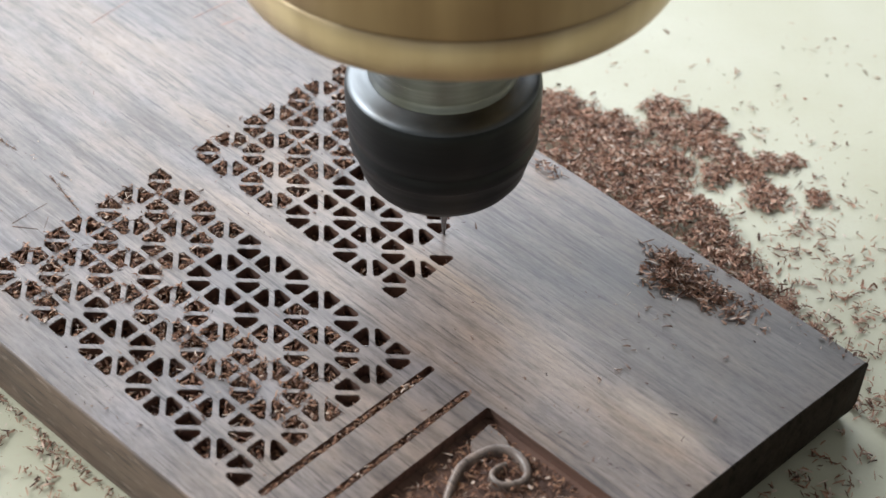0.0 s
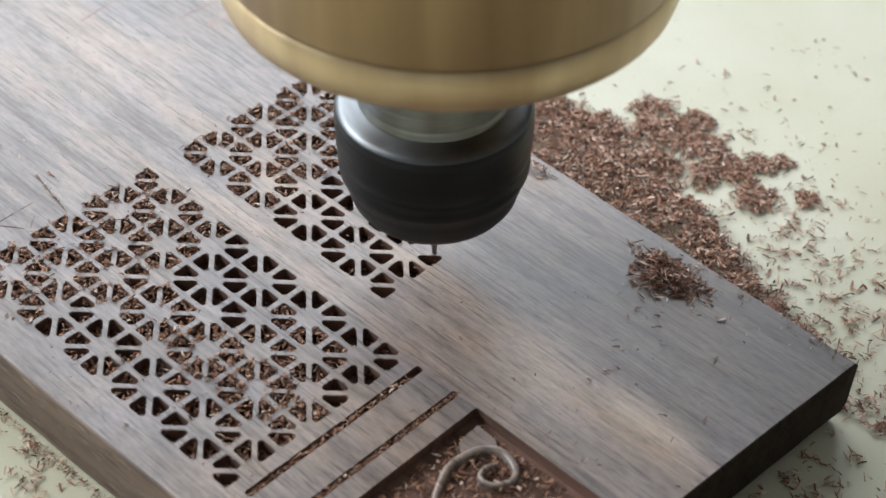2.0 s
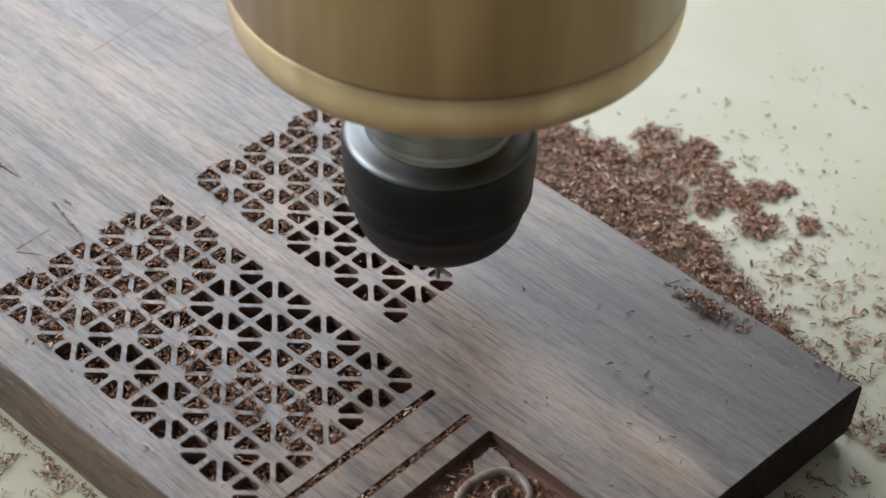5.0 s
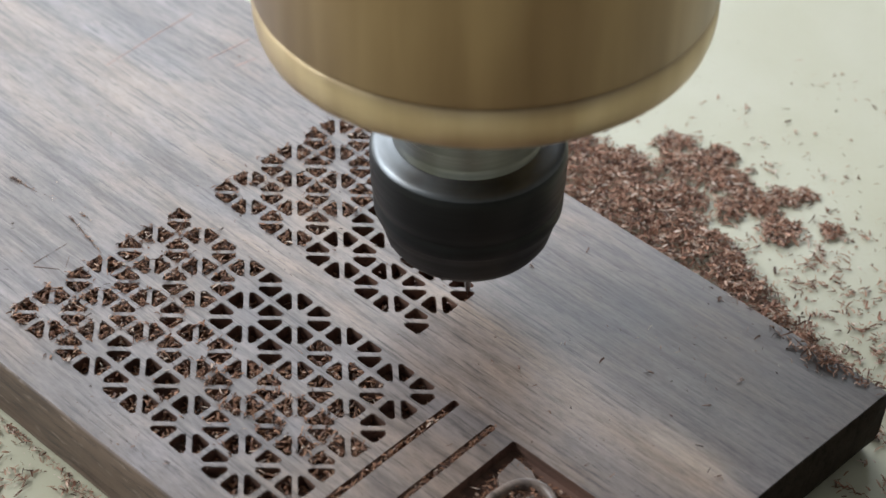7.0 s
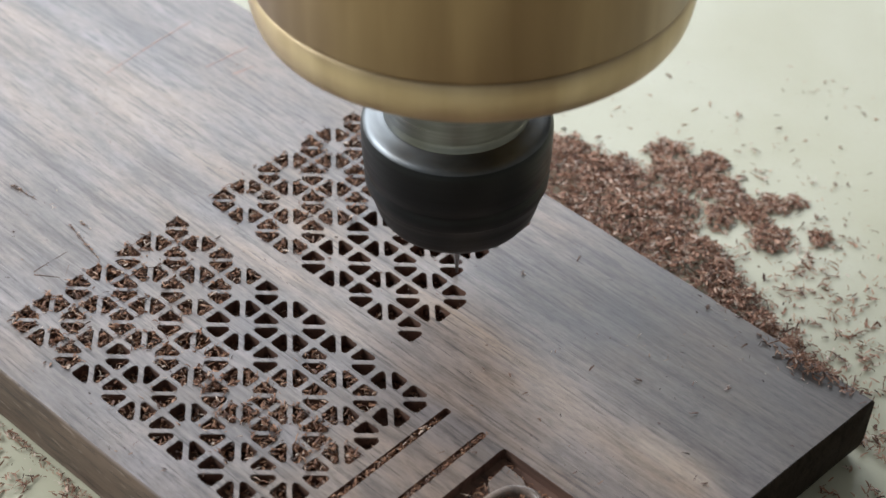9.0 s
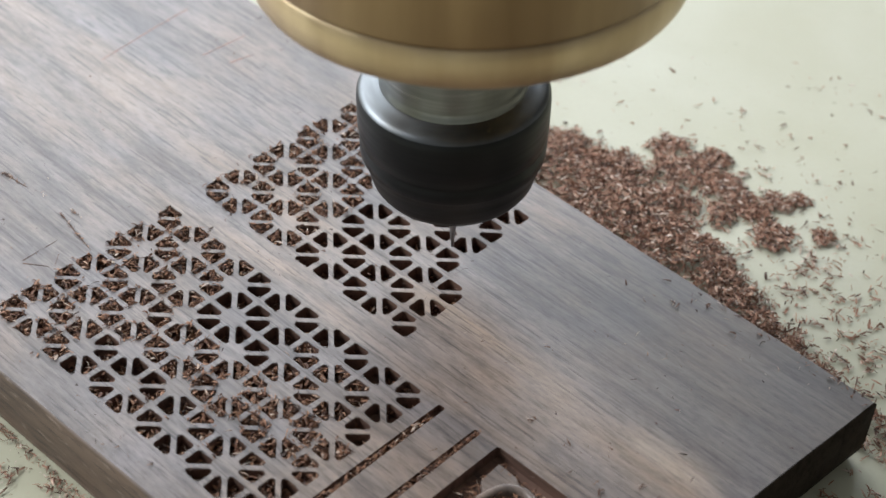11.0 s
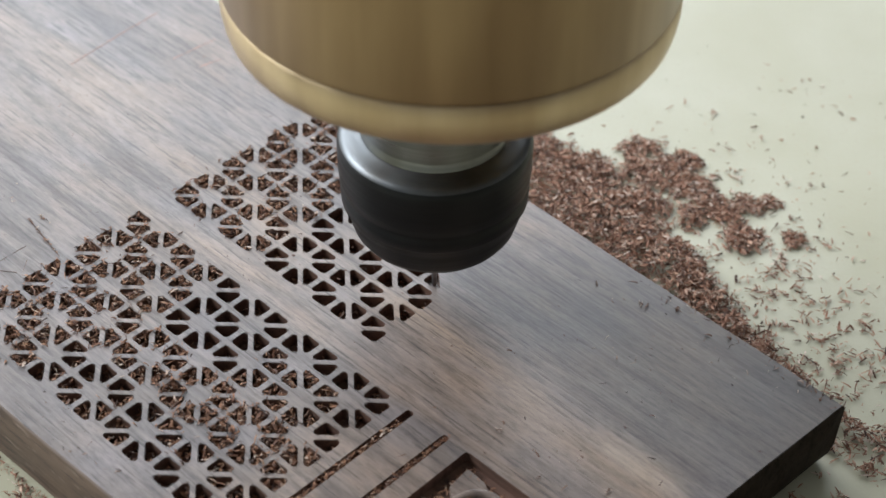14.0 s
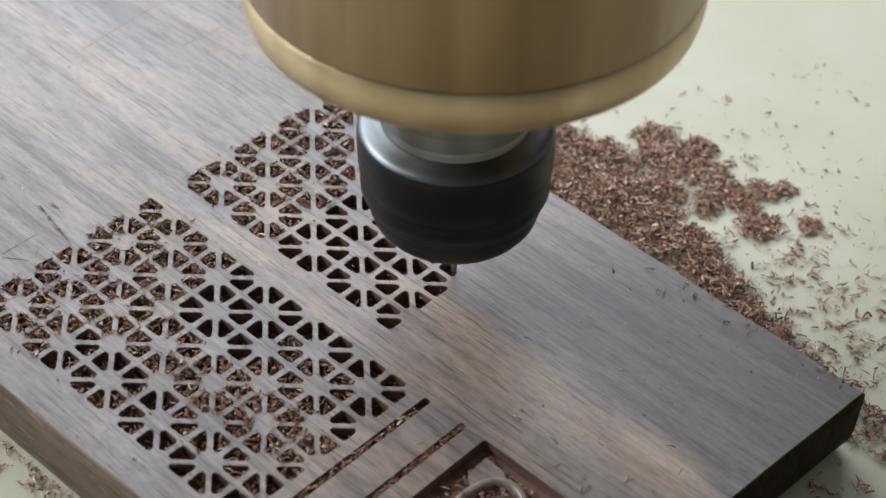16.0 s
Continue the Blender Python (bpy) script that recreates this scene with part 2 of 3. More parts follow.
def box_bm(x0, x1, y0, y1, z0, z1, bevel=0.0):
    bm = bmesh.new()
    bmesh.ops.create_cube(bm, size=1, matrix=Matrix.Translation(((x0 + x1) / 2, (y0 + y1) / 2, (z0 + z1) / 2)) @ Matrix.Diagonal((x1 - x0, y1 - y0, z1 - z0, 1)))
    if bevel:
        bmesh.ops.bevel(bm, geom=bm.edges[:], offset=bevel, segments=2, affect="EDGES", profile=0.5)
    return bm


def lathe(profile, steps=96):
    """Turns (radius, height) pairs about z."""
    bm = bmesh.new()
    rings = []
    for r, z in profile:
        if r < 1e-6:
            rings.append([bm.verts.new((0, 0, z))])
        else:
            rings.append([bm.verts.new((r * math.cos(2 * math.pi * i / steps), r * math.sin(2 * math.pi * i / steps), z)) for i in range(steps)])
    for a, b in zip(rings, rings[1:]):
        for i in range(steps):
            j = (i + 1) % steps
            if len(a) == 1 and len(b) == 1:
                continue
            if len(a) == 1:
                bm.faces.new((a[0], b[j], b[i]))
            elif len(b) == 1:
                bm.faces.new((a[i], a[j], b[0]))
            else:
                bm.faces.new((a[i], a[j], b[j], b[i]))
    bmesh.ops.recalc_face_normals(bm, faces=bm.faces[:])
    return bm


def at_uv(u, v, z=0.0):
    """From along and across the panel to the world."""
    return Vector(((u + v) * S2, (v - u) * S2, z))


# ---- room ----
def wall(name, x0, x1, y0, y1, z0, z1, mat=None):
    return tagged(put(name, box_bm(x0, x1, y0, y1, z0, z1), mat or WALL), "plain workshop wall in grey paint", "wall", kind="structure")


tagged(put("floor", box_bm(-2.3, 2.2, -2.2, 2.1, -0.95, -0.85), FLOOR), "grey concrete workshop floor", "floor", kind="structure")
tagged(put("ceiling", box_bm(-2.3, 2.2, -2.2, 2.1, 2.55, 2.65), CEIL), "pale painted workshop ceiling", "ceiling", kind="structure")
wall("wall_south", -2.3, 2.2, -2.2, -2.1, -0.85, 2.55)
wall("wall_east", 2.1, 2.2, -2.1, 2.0, -0.85, 2.55)
wall("wall_north_low", -2.2, 2.1, 2.0, 2.1, -0.85, 0.35)
wall("wall_north_high", -2.2, 2.1, 2.0, 2.1, 1.88, 2.55)
wall("wall_north_left", -2.2, -2.05, 2.0, 2.1, 0.35, 1.88)
wall("wall_north_right", 0.90, 2.1, 2.0, 2.1, 0.35, 1.88)
wall("wall_west_low", -2.3, -2.2, -2.1, 2.1, -0.85, 0.85)
wall("wall_west_high", -2.3, -2.2, -2.1, 2.1, 2.35, 2.55)
wall("wall_west_near", -2.3, -2.2, -2.1, -0.25, 0.85, 2.35)
wall("wall_west_far", -2.3, -2.2, 1.45, 2.1, 0.85, 2.35)

# ---- machine bed ----
tagged(put("machine_bed", box_bm(-0.75, 0.75, -0.55, 0.85, -0.03, 0.0, 0.002), TABLE), "cream painted machine bed strewn with brown wood chips", "table", kind="structure")
bed_legs = new("bed_stand")
tagged(bed_legs, "grey steel stand under the machine bed", "stand")
for x in (-0.68, 0.68):
    for y in (-0.48, 0.78):
        put("leg", box_bm(x - 0.03, x + 0.03, y - 0.03, y + 0.03, -0.85, -0.03, 0.003), CARBIDE, bed_legs)

# ---- carved panel ----
U0, U1, V0, V1 = -0.30, 0.0722, -0.0503, 0.0727


def side_v(u, v):
    """Place across the panel of its long edges, which draw together a little towards the end."""
    u = max(u, -0.07)
    return V1 - 0.024 * (u - 0.02) if v > 0 else V0 + 0.024 * u


def end_u(v):
    """Place along the panel of its end, which is sawn slightly askew."""
    return U1 + 0.064 * (v - 0.0715)


DEPTH = 0.0033


def lattice(p, q):
    """Panel place of a star's hub or any point of the lattice."""
    return ((p - q) * S2 * CELL * STRETCH, (p + q) * S2 * CELL)


def rounded(points, inset, radius, steps=4):
    """A convex polygon drawn in by inset, with its corners rounded."""
    n = len(points)
    lines = []
    for i in range(n):
        a, b = Vector(points[i]), Vector(points[(i + 1) % n])
        d = (b - a).normalized()
        nrm = Vector((-d.y, d.x))
        w = inset[i] + radius
        lines.append((a + nrm * w, d, nrm))
    out = []
    for i in range(n):
        (a, d, na), (b, e, nb) = lines[i - 1], lines[i]
        k = (b - a).cross(e) / d.cross(e)
        c = a + d * k
        a0, a1 = math.atan2(-na.y, -na.x), math.atan2(-nb.y, -nb.x)
        while a1 < a0:
            a1 += 2 * math.pi
        for s in range(steps + 1):
            g = a0 + (a1 - a0) * s / steps
            out.append((c.x + radius * math.cos(g), c.y + radius * math.sin(g)))
    return out


def star_pockets():
    """Each pocket: its outline on the panel, its middle in lattice steps across (s) and along (d), and its key."""
    found = []
    for p in range(-12, 8):
        for q in range(-8, 14):
            for way in ("p", "q"):
                m = (p + 0.5, q) if way == "p" else (p, q + 0.5)
                s, d = m[0] + m[1], m[0] - m[1]
                left = -5.6 < s < 0.6 and -9.6 < d < 0.6
                right = 2.4 < s < 8.6 and -9.6 < d < -2.4
                third = 2.4 < s < 5.6 and -1.6 < d < -1.4
                if not (left or right or third):
                    continue
                for side in (1, -1):
                    if way == "p":
                        a, b, c = (p, q), (p + 1, q), (p + 0.5, q + 0.5 * side)
                    else:
                        a, b, c = (p, q), (p, q + 1), (p - 0.5 * side, q + 0.5)
                    if side < 0:
                        a, b = b, a
                    w = 0.051 + rnd.uniform(-0.006, 0.006)
                    shape = rounded([a, b, c], (w, 0.057, 0.057), 0.076)
                    found.append(([lattice(*x) for x in shape], s, d, (p, q, way, side)))
    return found


POCKETS = star_pockets()
# pockets that the cutter opens during the clip
LATE = {(1, 3, "p", 1): (4.0, 7.0), (2, 3, "q", 1): (12.6, 15.6)}
UNCUT = {(2, 3, "q", -1)}
POCKETS = [k for k in POCKETS if k[3] not in UNCUT]


def slot(u0, u1, v0, v1, r=0.0006):
    return rounded([(u0, v0), (u1, v0), (u1, v1), (u0, v1)], (0, 0, 0, 0), r)


GROOVES = [slot(0.0099, 0.0117, -0.040, 0.0064), slot(0.0196, 0.0212, -0.040, 0.0067)]
SCROLL_BED = slot(0.0258, 0.062, -0.040, 0.0066, 0.0008)


def panel():
    bm = bmesh.new()
    loops = []
    rim = []
    n_long, n_end = 60, 24
    for i in range(n_long):
        rim.append((U0 + (U1 - U0) * i / n_long, V0))
    for i in range(n_end):
        rim.append((U1, V0 + (V1 - V0) * i / n_end))
    for i in range(n_long):
        rim.append((U1 + (U0 - U1) * i / n_long, V1))
    for i in range(n_end):
        rim.append((U0, V1 + (V0 - V1) * i / n_end))
    cu, cv = (U0 + U1) / 2, (V0 + V1) / 2

    def ring(z, inset, end):
        vs = []
        for u, v in rim:
            w = Vector((u * 60, v * 60, z * 60))
            e = noise.noise(w) * 0.00025
            du = min(abs(u - U1) / 0.0001, 1)
            uu = u - math.copysign(inset, u - cu) * (1 if abs(u - U0) < 1e-6 or abs(u - U1) < 1e-6 else 0)
            vv = v - math.copysign(inset, v - cv) * (1 if abs(v - V0) < 1e-6 or abs(v - V1) < 1e-6 else 0)
            if du < 1:
                uu -= end
            k = (uu - U0) / (U1 - U0)
            uu = U0 + k * (end_u(vv) - U0)
            f = (vv - V0) / (V1 - V0)
            lo, hi = side_v(uu, -1), side_v(uu, 1)
            vs.append(bm.verts.new((uu + e, lo + f * (hi - lo) + e, z)))
        return vs

    rings = [ring(TOP, 0.0005, 0), ring(TOP - 0.0005, 0, 0), ring(TOP * 0.6, 0, 0), ring(0.006, 0, 0.0001), ring(0.0030, 0.0002, 0.0005), ring(0.0012, 0.0005, 0.0013), ring(0.0, 0.0012, 0.0026)]
    for a, b in zip(rings, rings[1:]):
        for i in range(len(a)):
            j = (i + 1) % len(a)
            f = bm.faces.new((a[j], a[i], b[i], b[j]))
            mid_u = (rim[i][0] + rim[j][0]) / 2
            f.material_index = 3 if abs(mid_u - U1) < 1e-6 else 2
            f.smooth = True
    bm.faces.new(list(reversed(rings[-1]))).material_index = 2
    edges = []
    n = len(rim)
    for i in range(n):
        edges.append(bm.edges.get((rings[0][i], rings[0][(i + 1) % n])))

    def cut(outline, depth, worn=0.0):
        top = [bm.verts.new((u, v, TOP)) for u, v in outline]
        rim_verts = top
        if worn:
            mu, mv = sum(u for u, v in outline) / len(outline), sum(v for u, v in outline) / len(outline)
            top = []
            for u, v in outline:
                k = worn * rnd.uniform(0.5, 1.5) / math.hypot(u - mu, v - mv)
                top.append(bm.verts.new((u + (mu - u) * k, v + (mv - v) * k, TOP - worn * rnd.uniform(0.5, 1.3))))
        low = [bm.verts.new((u, v, TOP - depth)) for u, v in outline]
        k = len(top)
        for i in range(k):
            j = (i + 1) % k
            edges.append(bm.edges.new((rim_verts[i], rim_verts[j])))
            if worn:
                bm.faces.new((rim_verts[j], rim_verts[i], top[i], top[j])).smooth = True
            f = bm.faces.new((top[i], low[i], low[j], top[j]))
            f.material_index = 1
            f.normal_flip()
        f = bm.faces.new(low)
        f.material_index = 1

    for outline, s, d, key in POCKETS:
        cut(outline, DEPTH, 0 if key in LATE else 0.00014)
    for g in GROOVES:
        cut(g, 0.0018)
    cut(SCROLL_BED, 0.0030)
    bmesh.ops.triangle_fill(bm, edges=edges, use_beauty=True, normal=(0, 0, 1))
    ob = put("carved_panel", bm, [WOOD, CUT, SIDE, END_FACE])
    ob.matrix_world = pose(0, 0, 0, 0, 0, -45)
    return tagged(ob, "dark wooden panel half carved with an eight-pointed star lattice", "wooden panel")


PANEL = panel()
PLUGS = []
for outline, s, d, key in POCKETS:
    if key in LATE:
        bm = bmesh.new()
        top = [bm.verts.new((u, v, TOP)) for u, v in outline]
        low = [bm.verts.new((u, v, TOP - DEPTH + 0.0002)) for u, v in outline]
        bm.faces.new(top)
        for i in range(len(top)):
            j = (i + 1) % len(top)
            bm.faces.new((top[i], low[i], low[j], top[j]))
        plug = put("wood_core", bm, WOOD, PANEL, "wood still standing in a pocket")
        PLUGS.append((plug, LATE[key]))


def scroll():
    """The raised scroll in the lower carved bed."""
    bm = bmesh.new()

    def ribbon(pts, width, h0, h1):
        prev = None
        for i, (u, v) in enumerate(pts):
            a = Vector(pts[max(i - 1, 0)])
            b = Vector(pts[min(i + 1, len(pts) - 1)])
            d = (b - a).normalized()
            nrm = Vector((-d.y, d.x))
            w = width * (0.6 + 0.4 * math.sin(math.pi * min(1, i / (len(pts) - 1) + 0.15)))
            sec = []
            for k, hh in ((-1, h0), (-0.8, h1 - 0.0004), (-0.35, h1), (0.35, h1), (0.8, h1 - 0.0004), (1, h0)):
                sec.append(bm.verts.new((u + nrm.x * w * k, v + nrm.y * w * k, hh)))
            if prev:
                for s in range(5):
                    bm.faces.new((prev[s], prev[s + 1], sec[s + 1], sec[s]))
            else:
                bm.faces.new(sec)
            prev = sec
        bm.faces.new(list(reversed(prev)))

    def spiral(cu, cv, r0, r1, a0, turns, n=44):
        return [(cu + (r0 + (r1 - r0) * i / n) * math.cos(a0 + turns * 2 * math.pi * i / n), cv + (r0 + (r1 - r0) * i / n) * math.sin(a0 + turns * 2 * math.pi * i / n)) for i in range(n + 1)]

    z0, z1 = TOP - 0.0031, TOP - 0.0010

    def smooth_line(pts, n=6):
        out = []
        for i in range(len(pts) - 1):
            p0, p1, p2, p3 = (Vector(pts[max(0, min(len(pts) - 1, i + k))]) for k in (-1, 0, 1, 2))
            for t in range(n):
                f = t / n
                w = 0.5 * (2 * p1 + (p2 - p0) * f + (2 * p0 - 5 * p1 + 4 * p2 - p3) * f * f + (3 * p1 - p0 - 3 * p2 + p3) * f * f * f)
                out.append((w.x, w.y))
        return out + [tuple(pts[-1])]

    def block(pts, h):
        lo, hi = [bm.verts.new((*q, z0)) for q in pts], [bm.verts.new((*q, h)) for q in pts]
        bm.faces.new(hi)
        for i in range(len(pts)):
            j = (i + 1) % len(pts)
            bm.faces.new((lo[i], lo[j], hi[j], hi[i]))

    ribbon(smooth_line([(0.0361, -0.0163), (0.0339, -0.0127), (0.0318, -0.0078), (0.0318, -0.0035), (0.0332, 0.0007), (0.0368, 0.0028), (0.0410, 0.0014), (0.0424, -0.0014), (0.0403, -0.0049), (0.0375, -0.0049), (0.0368, -0.0028), (0.0375, -0.0007)]), 0.00105, z0, z1)
    ribbon(spiral(0.0480, -0.0180, 0.0020, 0.0080, 0.2, -1.3), 0.0010, z0, z1)
    block([(0.0284, 0.0042), (0.0289, -0.0015), (0.0312, -0.0035), (0.0330, 0.0001), (0.0356, 0.0026), (0.0330, 0.0040)], z1 - 0.0003)
    bmesh.ops.recalc_face_normals(bm, faces=bm.faces[:])
    ob = put("scroll_relief", bm, WOOD, PANEL, "raised curling scroll with worn edges", True)
    for face in ob.data.polygons[-7:]:
        face.use_smooth = False
    return ob


scroll()


def mark(name, a, b, wide, narrow, depth, mat, label):
    """One thin line on the planed face, from a to b."""
    bm = bmesh.new()
    a, b = Vector(a), Vector(b)
    d = (b - a).normalized()
    nrm = Vector((-d.y, d.x)) / 2
    q = [a - nrm * wide, b - nrm * narrow, b + nrm * narrow, a + nrm * wide]
    lo = [bm.verts.new((x.x, x.y, TOP - 0.0002)) for x in q]
    hi = [bm.verts.new((x.x, x.y, TOP + depth)) for x in q]
    bm.faces.new(hi)
    for i in range(4):
        bm.faces.new((lo[i], lo[(i + 1) % 4], hi[(i + 1) % 4], hi[i]))
    bmesh.ops.recalc_face_normals(bm, faces=bm.faces[:])
    put(name, bm, mat, PANEL, label)


def pencil_material():
    m, nt, b = material("red_pencil", 0.6)
    n = node(nt, "ShaderNodeTexNoise", [("Vector", coords(nt, (900, 500, 900)))], Scale=1.0, Detail=4.0)
    nt.links.new(ramp(nt, n.outputs[0], [(0.35, (0.20, 0.150, 0.135)), (0.65, (0.36, 0.185, 0.140))]), b.inputs["Base Color"])
    return m


PENCIL = pencil_material()
for a, b, w in (((-0.0900, -0.0130), (-0.0750, -0.0158), 0.0003), ((-0.1105, -0.0140), (-0.1020, -0.0130), 0.0003), ((-0.0818, -0.0289), (-0.0772, -0.0255), 0.0003), ((-0.0826, -0.0284), (-0.0828, -0.0240), 0.00026), ((-0.0828, -0.0225), (-0.0828, -0.0190), 0.00012), ((-0.0790, -0.0215), (-0.0765, -0.0245), 0.00014)):
    mark("tool_mark", a, b, w, w * 0.3, 0.00006, CUT, "thin dark knife mark")
for a, b in (((-0.1301, 0.0297), (-0.1322, 0.0488)), ((-0.1322, 0.0488), (-0.1330, 0.0600)), ((-0.1146, 0.0495), (-0.1138, 0.0629)), ((-0.1075, 0.0523), (-0.1061, 0.0594))):
    mark("pencil_line", a, b, 0.00045, 0.0003, 0.00003, PENCIL, "faint red pencil setting-out line")

# ---- spindle ----
spindle = new("router_spindle")
tagged(spindle, "brass router spindle with a black collet nut and thin cutter", "router spindle")
put("cutter_bit", lathe([(0, -0.0030), (0.0003, -0.0030), (0.0006, 0.0010), (0.0014, 0.0095), (0.0017, 0.0125), (0.0017, 0.019), (0, 0.019)], 24), CARBIDE, spindle, "thin steel cutter", True)


def nut():
    prof = [(0.0, 0.0172), (0.0052, 0.0172), (0.0060, 0.0165), (0.0135, 0.0165), (0.0158, 0.0170), (0.0170, 0.0188), (0.0180, 0.0225), (0.0186, 0.0250), (0.0189, 0.0253), (0.0192, 0.0258), (0.0193, 0.0280), (0.0190, 0.0288), (0.0190, 0.0296), (0.0194, 0.0304), (0.0196, 0.0330), (0.0197, 0.0390), (0.0196, 0.0402), (0.0193, 0.0408)]
    prof = [(1.020 * r, z) for r, z in prof]
    ob = put("collet_nut", lathe(prof), BLACK, spindle, "blackened steel collet nut", True)
    put("nut_rim", lathe([(0.01969, 0.0408), (0.0194, 0.0413), (0.0187, 0.0417), (0.0178, 0.0420), (0.0168, 0.0423), (0.0158, 0.0427), (0.0154, 0.0429), (0.0140, 0.0430)]), DARKSTEEL, ob, "bright bevelled steel rim", True)
    return ob


nut()
put("shaft", lathe([(0.0154, 0.0426), (0.0153, 0.0434), (0.0150, 0.0440), (0.0149, 0.0448), (0.0149, 0.0730)]), STEEL, spindle, "polished steel shaft", True)
cap = put("bearing_cap", lathe([(0.0135, 0.0722), (0.0410, 0.0713), (0.0420, 0.0714), (0.0425, 0.0717), (0.0428, 0.0722), (0.0433, 0.0740), (0.0436, 0.0760), (0.0436, 0.0798), (0.0432, 0.0803)]), BRASS, spindle, "pale brushed brass end cap", True)
body = put("body", lathe([(0.0429, 0.0802), (0.0434, 0.0806), (0.0436, 0.0812), (0.0436, 0.180), (0.0430, 0.182), (0, 0.182)]), BRASS_DARK, spindle, "brushed brass spindle body", True)

# the housing sits a little off the shaft's axis
for ob in (cap, body):
    ob.matrix_basis = pose(0.0028, 0, 0)

# ---- chips ----


def chip_pieces(places):
    """Curled slivers of wood, one for each (x, y, z, length, width, turn, pitch, roll, curl)."""
    verts, faces = [], []
    for x, y, z, ln, w, a, pitch, roll, curl in places:
        m = Matrix.Translation((x, y, z)) @ Euler((roll, pitch, a)).to_matrix().to_4x4()
        base = len(verts)
        th = min(w * 0.28, 0.00010)
        bend = 0.6 * curl * w
        for i in range(4):
            f = i / 3 - 0.5
            lift = curl * (0.25 - f * f) * ln
            ww = w * (0.5 if i in (1, 2) else 0.28)
            for sx, sz in ((-1, 0), (1, 0.3), (1, 1.0), (-1, 0.8)):
                verts.append(m @ Vector((f * ln, sx * ww + bend * (1 - 4 * f * f), lift + sz * th + sx * f * w * 0.5)))
        for i in range(3):
            o = base + i * 4
            for k in range(4):
                j = (k + 1) % 4
                faces.append((o + k, o + j, o + 4 + j, o + 4 + k))
        faces.append((base, base + 3, base + 2, base + 1))
        faces.append((base + 12, base + 13, base + 14, base + 15))
    return verts, faces


def chips(name, places, label, category="wood chips", mat=None):
    v, f = chip_pieces(places)
    me = bpy.data.meshes.new(name)
    me.from_pydata(v, [], f)
    me.materials.append(mat or CHIP)
    me.update()
    return tagged(new(name, me), label, category, kind="stuff")


def one_chip(x, y, z, size=1.0, tilt=0.5):
    return (x, y, z, size * rnd.choice((rnd.uniform(0.0014, 0.0030), rnd.uniform(0.0007, 0.0016))), size * rnd.choice((rnd.uniform(0.00012, 0.00028), rnd.uniform(0.00014, 0.00034), rnd.uniform(0.00036, 0.0007))), rnd.uniform(0, 6.28), rnd.gauss(0, tilt * 0.6), rnd.gauss(0, tilt), rnd.uniform(-0.3, 0.9))


# lobes of the heap on the bed: middle along, middle across, radius
HEAP = [(-0.050, 0.092, 0.014), (-0.040, 0.1035, 0.0100), (-0.030, 0.103, 0.012), (-0.026, 0.110, 0.007), (-0.0165, 0.1005, 0.0125), (-0.0225, 0.1262, 0.0052), (-0.0155, 0.1195, 0.0075), (-0.0105, 0.1305, 0.0045), (-0.004, 0.1235, 0.0066), (0.0045, 0.1218, 0.0050), (0.0098, 0.1275, 0.0046), (0.0145, 0.1328, 0.0030), (0.0168, 0.1168, 0.0056), (0.0262, 0.1260, 0.0036), (-0.0125, 0.1255, 0.0055), (0.0005, 0.1225, 0.0050), (0.0105, 0.1215, 0.0042), (-0.0085, 0.109, 0.0072), (-0.004, 0.097, 0.011), (0.0035, 0.1148, 0.0045), (0.008, 0.097, 0.0085), (0.0165, 0.095, 0.0072), (0.0245, 0.0905, 0.0068), (0.034, 0.088, 0.0052), (0.043, 0.0862, 0.0044), (0.053, 0.0845, 0.0036), (-0.020, 0.087, 0.014), (0.0, 0.083, 0.012)]


def heap_depth(u, v):
    """Over 0 inside the heap, 1 at the middle of a lobe, with a ragged rim."""
    f = max(1 - ((u - a) ** 2 + (v - b) ** 2) / (r * r) for a, b, r in HEAP)
    ragged = 1.0 + 45 * max(0.0, v - 0.108)
    return f + 0.14 + 0.55 * ragged * noise.noise(Vector((u * 290, v * 290, 5))) + 0.42 * noise.noise(Vector((u * 800, v * 800, 8)))


def short_chip(x, y, z, size=1.0, tilt=0.3):
    """A straight, stubby sliver."""
    return (x, y, z, size * rnd.uniform(0.0010, 0.0025), size * rnd.uniform(0.00018, 0.00044), rnd.uniform(0, 6.28), rnd.gauss(0, tilt * 0.7), rnd.gauss(0, tilt), rnd.uniform(-0.1, 0.35))


places = []
while len(places) < 14500:
    u, v = rnd.uniform(-0.066, 0.058), rnd.uniform(V1 - 0.001, 0.140)
    f = heap_depth(u, v)
    if v < side_v(u, 1) + 0.0012 or rnd.random() > 0.05 + 1.1 * f:
        continue
    x, y, _ = at_uv(u, v)
    tall = 0.0036 if v < 0.100 else 0.0036 - 0.15 * min(v - 0.100, 0.019)
    h = tall * max(0.0, min(1.0, 0.1 + f)) if f > 0 else 0.0003
    places.append(short_chip(x, y, 0.0003 + h * math.sqrt(rnd.random()), rnd.choice((0.8, 1.0, 1.15)), 0.38))
chips("chip_heap", places, "heap of reddish brown wood chips beside the panel")

